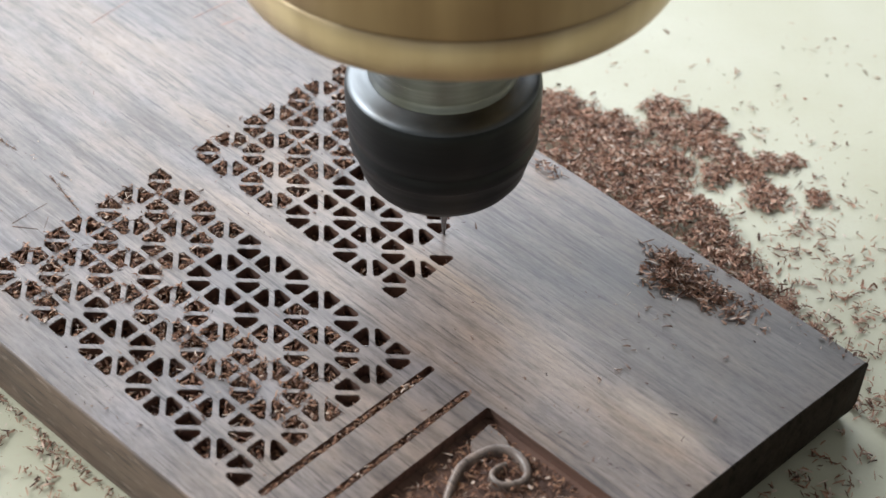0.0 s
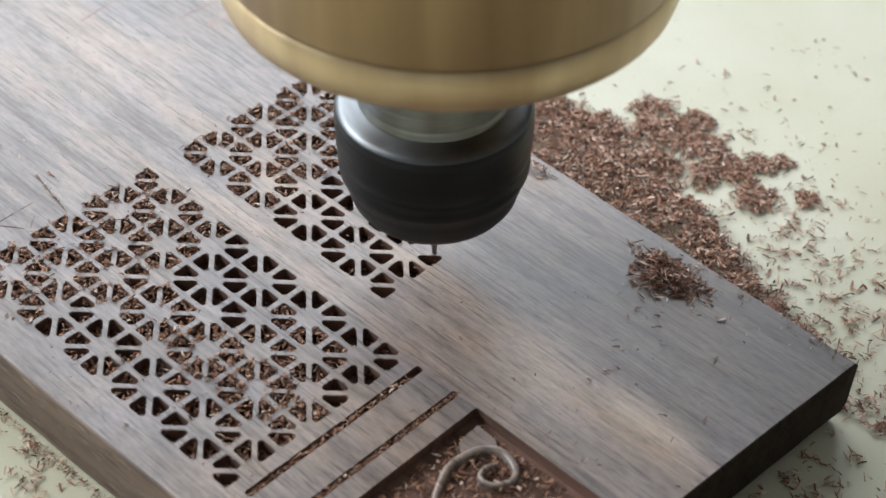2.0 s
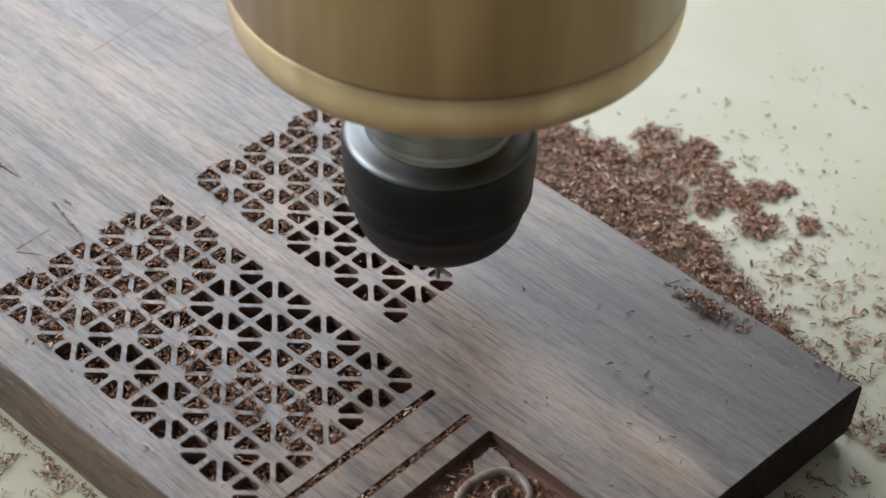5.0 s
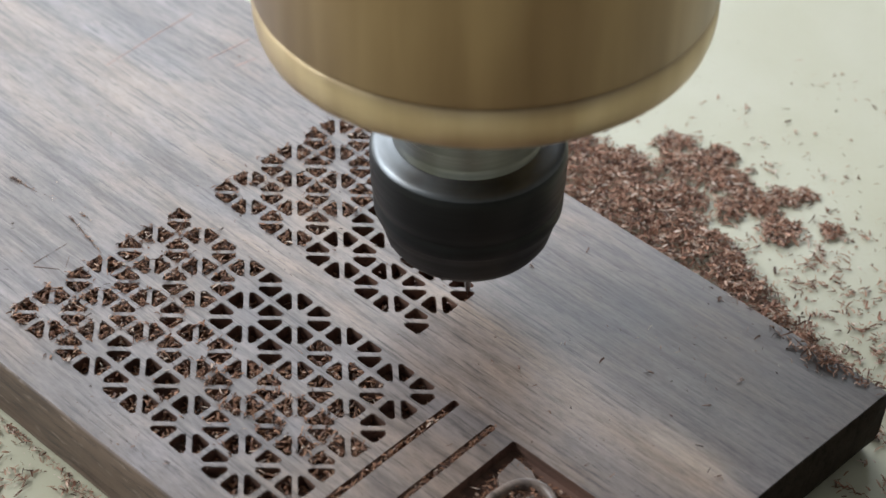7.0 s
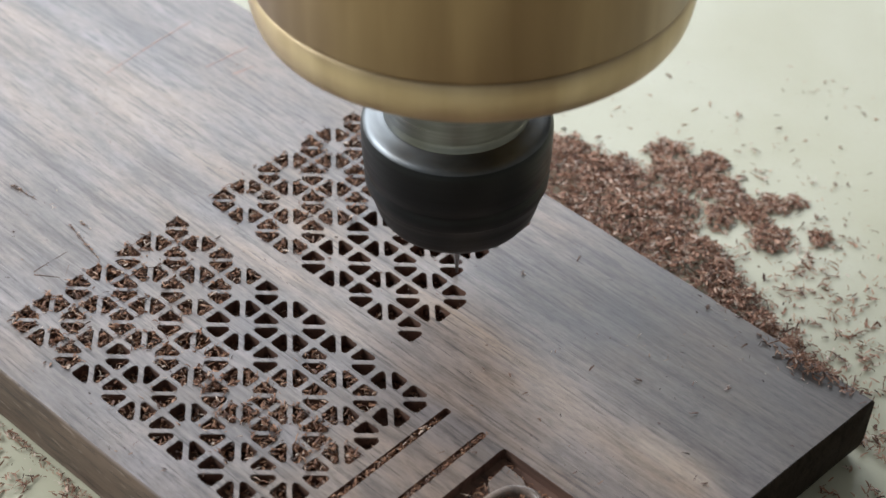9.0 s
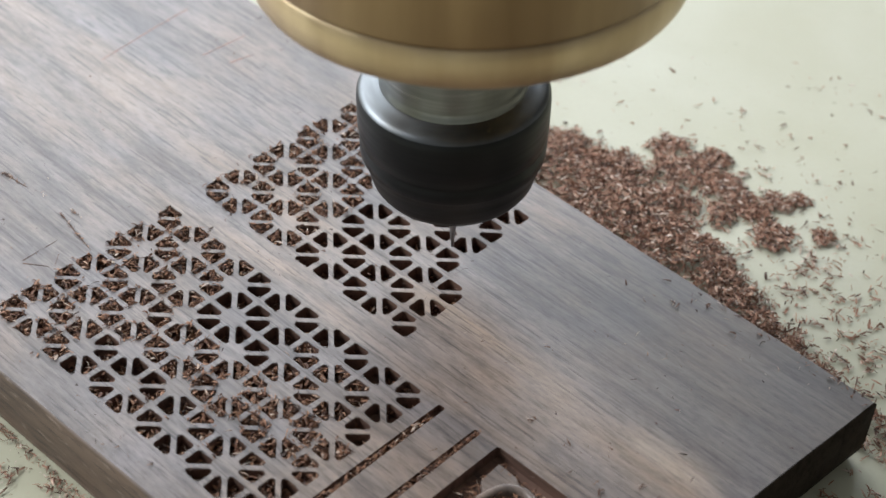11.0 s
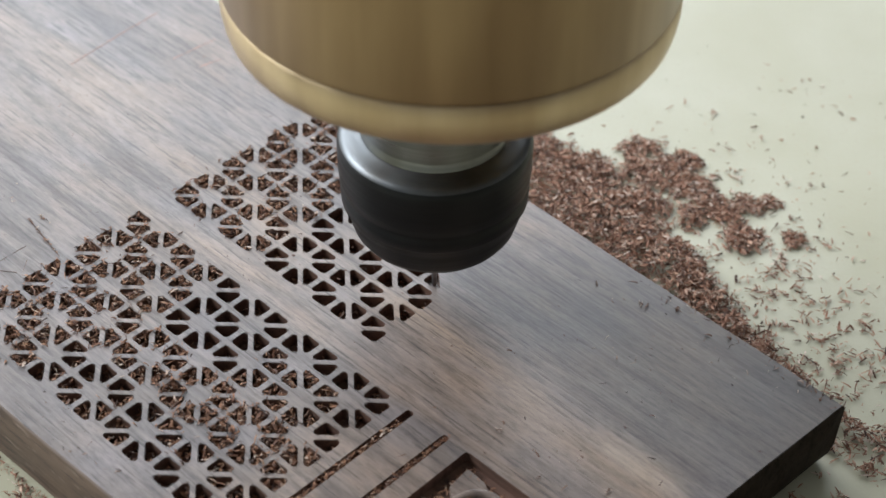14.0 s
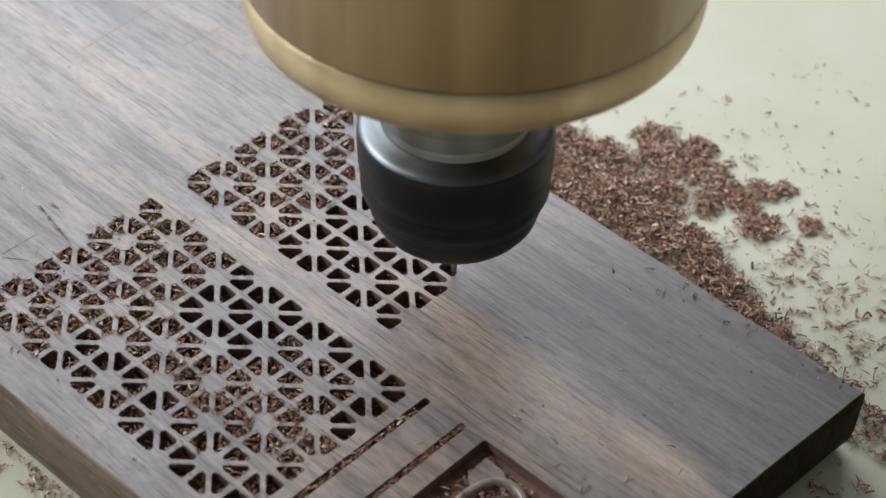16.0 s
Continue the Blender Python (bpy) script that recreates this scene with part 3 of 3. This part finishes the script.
places = []
for i in range(1500):
    u, v = rnd.uniform(-0.10, 0.12), V1 + 0.004 + abs(rnd.gauss(0, 0.035))
    x, y, _ = at_uv(u, v)
    if u < -0.02 and rnd.random() < 0.6:
        continue
    places.append(one_chip(x, y, 0.0003, rnd.choice((0.5, 0.7, 1.0)), 0.15))
for i in range(2300):
    u, v = 0.012 + 0.055 * rnd.random(), V1 + 0.003 + abs(rnd.gauss(0, 0.023))
    if noise.noise(Vector((u * 170, v * 170, 11))) + 0.6 * noise.noise(Vector((u * 480, v * 480, 13))) < rnd.uniform(-0.25, 0.25):
        continue
    x, y, _ = at_uv(u, v)
    places.append(short_chip(x, y, 0.0003 + rnd.random() * 0.0004, rnd.choice((0.7, 0.95, 1.1)), 0.25))
# a drift packed along the foot of the panel
for i in range(2600):
    u = rnd.uniform(-0.045, 0.080)
    v = V1 + 0.0012 + abs(rnd.gauss(0, 0.0055 if u < 0.04 else 0.0035))
    if noise.noise(Vector((u * 210, v * 150, 21))) < -0.22:
        continue
    x, y, _ = at_uv(u, v)
    places.append(one_chip(x, y, 0.0003 + rnd.random() * 0.0012, rnd.choice((0.7, 0.95, 1.1)), 0.35))
for i in range(900):
    u = rnd.uniform(-0.12, 0.07)
    x, y, _ = at_uv(u, side_v(u, -1) - 0.0004 - abs(rnd.gauss(0, 0.0012)))
    places.append(short_chip(x, y, 0.0002 + rnd.random() * 0.0006, rnd.uniform(0.3, 0.8), 0.25))
for i in range(4200):
    u, v = rnd.uniform(-0.14, 0.09), V0 - 0.002 - abs(rnd.gauss(0, 0.011))
    if noise.noise(Vector((u * 190, v * 190, 41))) + 0.5 * noise.noise(Vector((u * 600, v * 600, 43))) < rnd.uniform(-0.1, 0.45):
        continue
    x, y, _ = at_uv(u, v)
    places.append(short_chip(x, y, 0.0003 + rnd.random() * 0.0006, rnd.choice((0.5, 0.8, 1.0, 1.2)), 0.3))
for i in range(3000):
    v = rnd.uniform(-0.03, 0.10)
    u = end_u(v) + abs(rnd.gauss(0, 0.015))
    if noise.noise(Vector((u * 150, v * 150, 51))) + 0.5 * noise.noise(Vector((u * 500, v * 500, 53))) < rnd.uniform(-0.15, 0.4):
        continue
    x, y, _ = at_uv(u, v)
    places.append(short_chip(x, y, 0.0003 + rnd.random() * 0.0005, rnd.choice((0.7, 0.95, 1.1)), 0.25))
for i in range(22):
    x, y, _ = at_uv(-0.005 + rnd.gauss(0, 0.008), 0.178 + rnd.gauss(0, 0.004))
    places.append(one_chip(x, y, 0.0003, 0.7, 0.15))
for i in range(900):
    u, v = rnd.uniform(-0.14, 0.13), rnd.choice((V1 + 0.002 + abs(rnd.gauss(0, 0.06)), V0 - 0.001 - abs(rnd.gauss(0, 0.02))))
    x, y, _ = at_uv(u, v)
    places.append(one_chip(x, y, 0.0001, rnd.uniform(0.15, 0.35), 0.1))
for i in range(1500):
    u, v = rnd.uniform(-0.030, 0.035), 0.108 + abs(rnd.gauss(0, 0.020))
    if noise.noise(Vector((u * 150, v * 150, 31))) + 0.6 * noise.noise(Vector((u * 420, v * 420, 33))) < rnd.uniform(0.0, 0.55):
        continue
    x, y, _ = at_uv(u, v)
    places.append(short_chip(x, y, 0.0003 + rnd.random() * 0.0004, rnd.choice((0.7, 0.95, 1.1)), 0.25))
chips("scattered_chips", places, "loose brown wood chips scattered over the cream bed")

places = []
for outline, s, d, key in POCKETS:
    cu = sum(u for u, v in outline) / len(outline)
    cv = sum(v for u, v in outline) / len(outline)
    if key in LATE:
        continue
    fill = 1.0 if d < -5.5 else 0.62
    if s < 1 and d > -5.6 and -2.1 < s:
        fill = 0.10
    if s < 1 and -3.6 < s < -0.4 and -2.6 < d < 0:
        fill = 0.8
    if s < -3.4 and d > -7.5:
        fill = 0.42
    if -3.6 < s < -2.0:
        fill = 0.95
    if d < -6.5:
        fill = 1.15
    if s > 1 and d > -5.6:
        fill = 0.10
    fill += 0.35 * noise.noise(Vector((cu * 90, cv * 90, 3)))
    n = int(max(0.05, fill) * 78)
    for i in range(n):
        t1, t2 = rnd.random(), math.sqrt(rnd.random()) * 0.86
        o = outline[int(t1 * len(outline)) % len(outline)]
        x, y, _ = at_uv(cu + (o[0] - cu) * t2, cv + (o[1] - cv) * t2)
        z = TOP - DEPTH + 0.0003 + rnd.random() * (0.0037 if fill > 0.9 else 0.0032 if fill > 0.7 else 0.0027 if fill > 0.4 else 0.0012)
        places.append(one_chip(x, y, z, 0.78, 0.5))
for g, n in ((GROOVES[0], 430), (GROOVES[1], 620)):
    us, vs = [q[0] for q in g], [q[1] for q in g]
    for i in range(n):
        x, y, _ = at_uv(rnd.uniform(min(us) + 0.0003, max(us) - 0.0003), max(vs) - (max(vs) - min(vs)) * (0.08 + 0.92 * rnd.random() if n < 500 else rnd.uniform(-0.03, 1)))
        places.append(one_chip(x, y, TOP - 0.0016 + rnd.random() * 0.0017, 0.62, 0.3))
for i in range(2000):
    x, y, _ = at_uv(rnd.uniform(0.0275, 0.060), rnd.uniform(-0.035, 0.005))
    places.append(one_chip(x, y, TOP - 0.0028 + rnd.random() * 0.0012, 0.8, 0.4))
for outline, s, d, key in POCKETS:
    if key in LATE or (s > 1 and d > -5.6) or (-2.1 < s < 1 and d > -5.6):
        continue
    if noise.noise(Vector((outline[0][0] * 55, outline[0][1] * 55, 9))) < -0.15:
        continue
    spill = (3, 9, 16, 24) if -3.6 < s < -2.0 and d > -5.2 else (0, 3, 9, 16) if d < -6.5 or -3.6 < s < -2.0 else (0, 0, 1, 4)
    for i in range(rnd.choice(spill)):
        o = rnd.choice(outline)
        x, y, _ = at_uv(o[0] + rnd.gauss(0, 0.0005), o[1] + rnd.gauss(0, 0.0005))
        places.append(one_chip(x, y, TOP + 0.0002, 0.7, 0.3))
for (u0, v0), (u1, v1), n in (((-0.1111, -0.0141), (-0.1020, -0.0130), 26), ((-0.1, -0.0125), (-0.0964, -0.0117), 4), ((-0.0906, -0.0129), (-0.0747, -0.0159), 26), ((-0.089, -0.0105), (-0.084, -0.0105), 8)):
    for i in range(n):
        f = rnd.random()
        x, y, _ = at_uv(u0 + (u1 - u0) * f + rnd.gauss(0, 0.0002), v0 + (v1 - v0) * f + rnd.gauss(0, 0.00018))
        places.append(one_chip(x, y, TOP + 0.0002, 0.5, 0.15))
burrs = []
for outline, s, d, key in POCKETS:
    k = len(outline)
    for i in range(0 if key in LATE else rnd.choice((3, 5, 8))):
        a = rnd.randrange(k)
        (ua, va), (ub, vb) = outline[a], outline[(a + 1) % k]
        f = rnd.random()
        u, v = ua + (ub - ua) * f, va + (vb - va) * f
        turn = math.atan2(vb - va, ub - ua) + rnd.gauss(0, 0.5)
        burrs.append((u, v, TOP + 0.00004, rnd.uniform(0.0003, 0.0010), rnd.uniform(0.00008, 0.00022), turn, rnd.gauss(0, 0.25), rnd.gauss(0, 0.3), rnd.uniform(0, 0.5)))
bv, bf = chip_pieces(burrs)
fuzz = bpy.data.meshes.new("torn_edge")
fuzz.from_pydata(bv, [], bf)
fuzz.materials.append(WOOD)
fuzz.update()
fuzz_ob = tagged(new("torn_edge", fuzz), "torn wood fibres along the cut edges", kind="stuff")
fuzz_ob.parent = PANEL
chips("chips_in_carving", places, "brown wood chips lying in the carved pockets", mat=CHIP_FINE_SHADED)

places = []
for i in range(400):
    u, v = rnd.uniform(-0.13, 0.068), rnd.uniform(V0 + 0.002, V1 - 0.002)
    if i > 230:
        u, v = rnd.choice(((-0.02, 0.03), (0.03, 0.05), (0.005, -0.042), (-0.03, -0.044), (0.05, 0.066), (-0.05, 0.012), (0.04, 0.012)))
        u, v = u + rnd.gauss(0, 0.009), min(V1 - 0.001, max(V0 + 0.001, v + rnd.gauss(0, 0.004)))
    x, y, _ = at_uv(u, v)
    places.append(one_chip(x, y, TOP + 0.0003, rnd.choice((0.3, 0.4, 0.6)), 0.12))
for i in range(60):
    u, v = 0.018 + 0.055 * rnd.random(), V1 - 0.0012 - abs(rnd.gauss(0, 0.0022))
    if noise.noise(Vector((u * 230, 4, 2))) < -0.1:
        continue
    x, y, _ = at_uv(u, v)
    places.append(one_chip(x, y, TOP + 0.0003, rnd.choice((0.5, 0.7, 0.9)), 0.25))
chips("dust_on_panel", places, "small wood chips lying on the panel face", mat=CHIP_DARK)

# single chips on the panel that the draught pushes about: three resting places each
DRIFT = [((0.0347, 0.0389), (0.0243, 0.0361), (0.0131, 0.0626)), ((0.0363, 0.039), (0.0423, 0.0479), (0.0191, 0.0606)), ((0.0378, 0.0326), (0.0483, 0.0522), (0.0238, 0.0647)), ((0.0383, 0.0347), (0.0475, 0.0411), (0.0252, 0.0649)), ((0.0412, 0.0463), (0.0191, 0.0206), (0.0274, 0.0691)), ((0.051, 0.0511), (0.0133, 0.0224), (0.0401, 0.0673)), ((0.0404, 0.0198), (0.0081, 0.0199), (0.0459, 0.0403)), ((0.0307, 0.0506), (-0.0054, 0.0481), (0.0268, 0.0151)), ((0.037, 0.0494), (0.0002, 0.0609), (0.0361, 0.0159)), ((0.0411, 0.0584), (0.0156, 0.0346), (0.0428, 0.0216)), ((-0.0118, 0.0435), (0.0334, 0.0406), (0.048, 0.0113)), ((0.0109, 0.0179), (0.0225, 0.0012), (0.0575, 0.0195)), ((0.0365, 0.028), (0.0604, 0.0274), (0.0521, 0.0184)), ((0.0594, 0.0363), (0.0454, 0.0692), (0.0185, 0.0687)), ((0.0493, 0.011), (0.0555, 0.065), (0.0133, 0.0332)), ((0.0349, 0.052), (0.0434, 0.0648), (0.0477, 0.01))]
CHIP_SHAPES = []
for n in range(5):
    v, f = chip_pieces([short_chip(0, 0, 0.0003, 0.95, 0.15) for i in range(1)] + [one_chip(rnd.gauss(0, 0.0006), rnd.gauss(0, 0.0006), 0.0003, 0.6, 0.2) for i in range((0, 1, 3, 0, 2)[n])])
    me = bpy.data.meshes.new("wood_chip")
    me.from_pydata(v, [], f)
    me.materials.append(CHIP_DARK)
    CHIP_SHAPES.append(me)
LOOSE = []
for n, stops in enumerate(DRIFT):
    ob = tagged(new("wood_chip", CHIP_SHAPES[n % 5]), "small curled brown wood chip on the panel", "wood chip", "loose chips on the panel")
    LOOSE.append((ob, stops))

# the clump of chips on the panel that slides off in portions
CLUMPS = []
for n, (du, dv, ru, rv, count) in enumerate([(0.0, 0.0, 0.0022, 0.0020, 80), (0.004, 0.0025, 0.0042, 0.0016, 80), (0.0, 0.006, 0.0050, 0.0013, 100), (0.0085, 0.003, 0.0032, 0.0022, 80), (0.015, 0.0045, 0.0036, 0.0022, 70), (-0.002, 0.004, 0.0024, 0.0022, 90), (0.001, 0.003, 0.0022, 0.0022, 80), (0.005, 0.004, 0.0025, 0.0022, 80), (-0.041, 0.0095, 0.0022, 0.0009, 26)]):
    pl = []
    for i in range(int(1.5 * count)):
        a, b = rnd.gauss(0, 1), rnd.gauss(0, 1)
        x, y, _ = at_uv(a * ru, b * rv)
        pl.append(short_chip(x, y, 0.0003 + rnd.random() * 0.0028 * math.exp(-(a * a + b * b)), rnd.choice((0.8, 1.0, 1.2)), 0.4))
    ob = chips("chip_clump", pl, "clump of curled wood chips sliding off the panel")
    ob["group"] = "clumps of chips on the panel"
    CLUMPS.append((ob, 0.0275 + du, 0.0600 + dv))


# ---- what moves ----
def motions():
    path = [(0, 0.0146, 0.0368, 0.0024), (0.5, 0.0147, 0.0304, 0.0000), (1, 0.0132, 0.0286, 0.0000), (1.5, 0.0164, 0.0280, 0.0000), (2, 0.0151, 0.0308, 0.0001), (2.5, 0.0145, 0.0372, 0.0026), (3, 0.0125, 0.0429, 0.0048), (3.5, 0.0126, 0.0365, 0.0023), (4, 0.0128, 0.0312, 0.0003), (6.5, 0.0152, 0.0313, 0.0003), (7, 0.0156, 0.0303, 0.0000), (7.5, 0.0160, 0.0323, 0.0007), (8, 0.0165, 0.0385, 0.0031), (8.5, 0.0155, 0.0435, 0.0050), (9, 0.0152, 0.0386, 0.0031), (11.5, 0.0152, 0.0438, 0.0051), (12, 0.0174, 0.0434, 0.0030), (12.5, 0.0168, 0.0370, 0.0025), (13, 0.0186, 0.0370, 0.0002), (13.5, 0.0177, 0.0357, 0.0000), (14, 0.0181, 0.0358, 0.0000), (14.5, 0.0182, 0.0355, 0.0000), (15, 0.0183, 0.0350, 0.0000), (15.5, 0.0188, 0.0348, 0.0000), (16, 0.0191, 0.0344, 0.0000)]
    lean = -2.2
    walk(spindle, [(t, pose(x + 0.0006 - 0.00006 * t, y, TOP + lift, 0, lean, 0)) for t, x, y, lift in path])
    for plug, (t0, t1) in PLUGS:
        walk(plug, [(0.0, pose(0, 0, -0.00003)), (t0, pose(0, 0, -0.00003)), ((t0 + t1) / 2, pose(0, 0, -DEPTH * 0.5)), (t1, pose(0, 0, -DEPTH + 0.0004)), (16.0, pose(0, 0, -DEPTH + 0.0004))])
    for n, (ob, (a, b, c)) in enumerate(LOOSE):
        turn = 47 * n % 360
        rows = [(0.0, a, 0), (4.3, a, 0), (6.1, b, 60), (9.3, b, 60), (11.2, c, 110), (16.0, c, 110)]
        walk(ob, [(t, pose(*at_uv(*q, TOP), 0, 0, turn + g)) for t, q, g in rows])
    leave = [2.0, 2.5, 4.4, 1.2, 0.7, 2.9, 4.4, 2.2, 3.9]
    for n, ((ob, u, v), t) in enumerate(zip(CLUMPS, leave)):
        here, edge, down = at_uv(u, v, TOP), at_uv(u + 0.004, V1 + 0.002, TOP), at_uv(u + 0.008, V1 + 0.012, 0.001)
        if n == 2:
            rest, edge, down = at_uv(0.037 + 0.010 * n, V1 - 0.0035, TOP), at_uv(0.044 + 0.012 * n, V1 + 0.002, TOP), at_uv(0.046 + 0.012 * n, V1 + 0.010, 0.001)
            walk(ob, [(0.0, pose(*here)), (t, pose(*here)), (6.2, pose(*rest)), (9.4, pose(*rest)), (10.4, pose(*edge)), (10.8, pose(*down)), (16.0, pose(*down))])
        else:
            walk(ob, [(0.0, pose(*here)), (t, pose(*here)), (t + 0.5, pose(*edge)), (t + 0.7, pose(*down)), (16.0, pose(*down))])


motions()
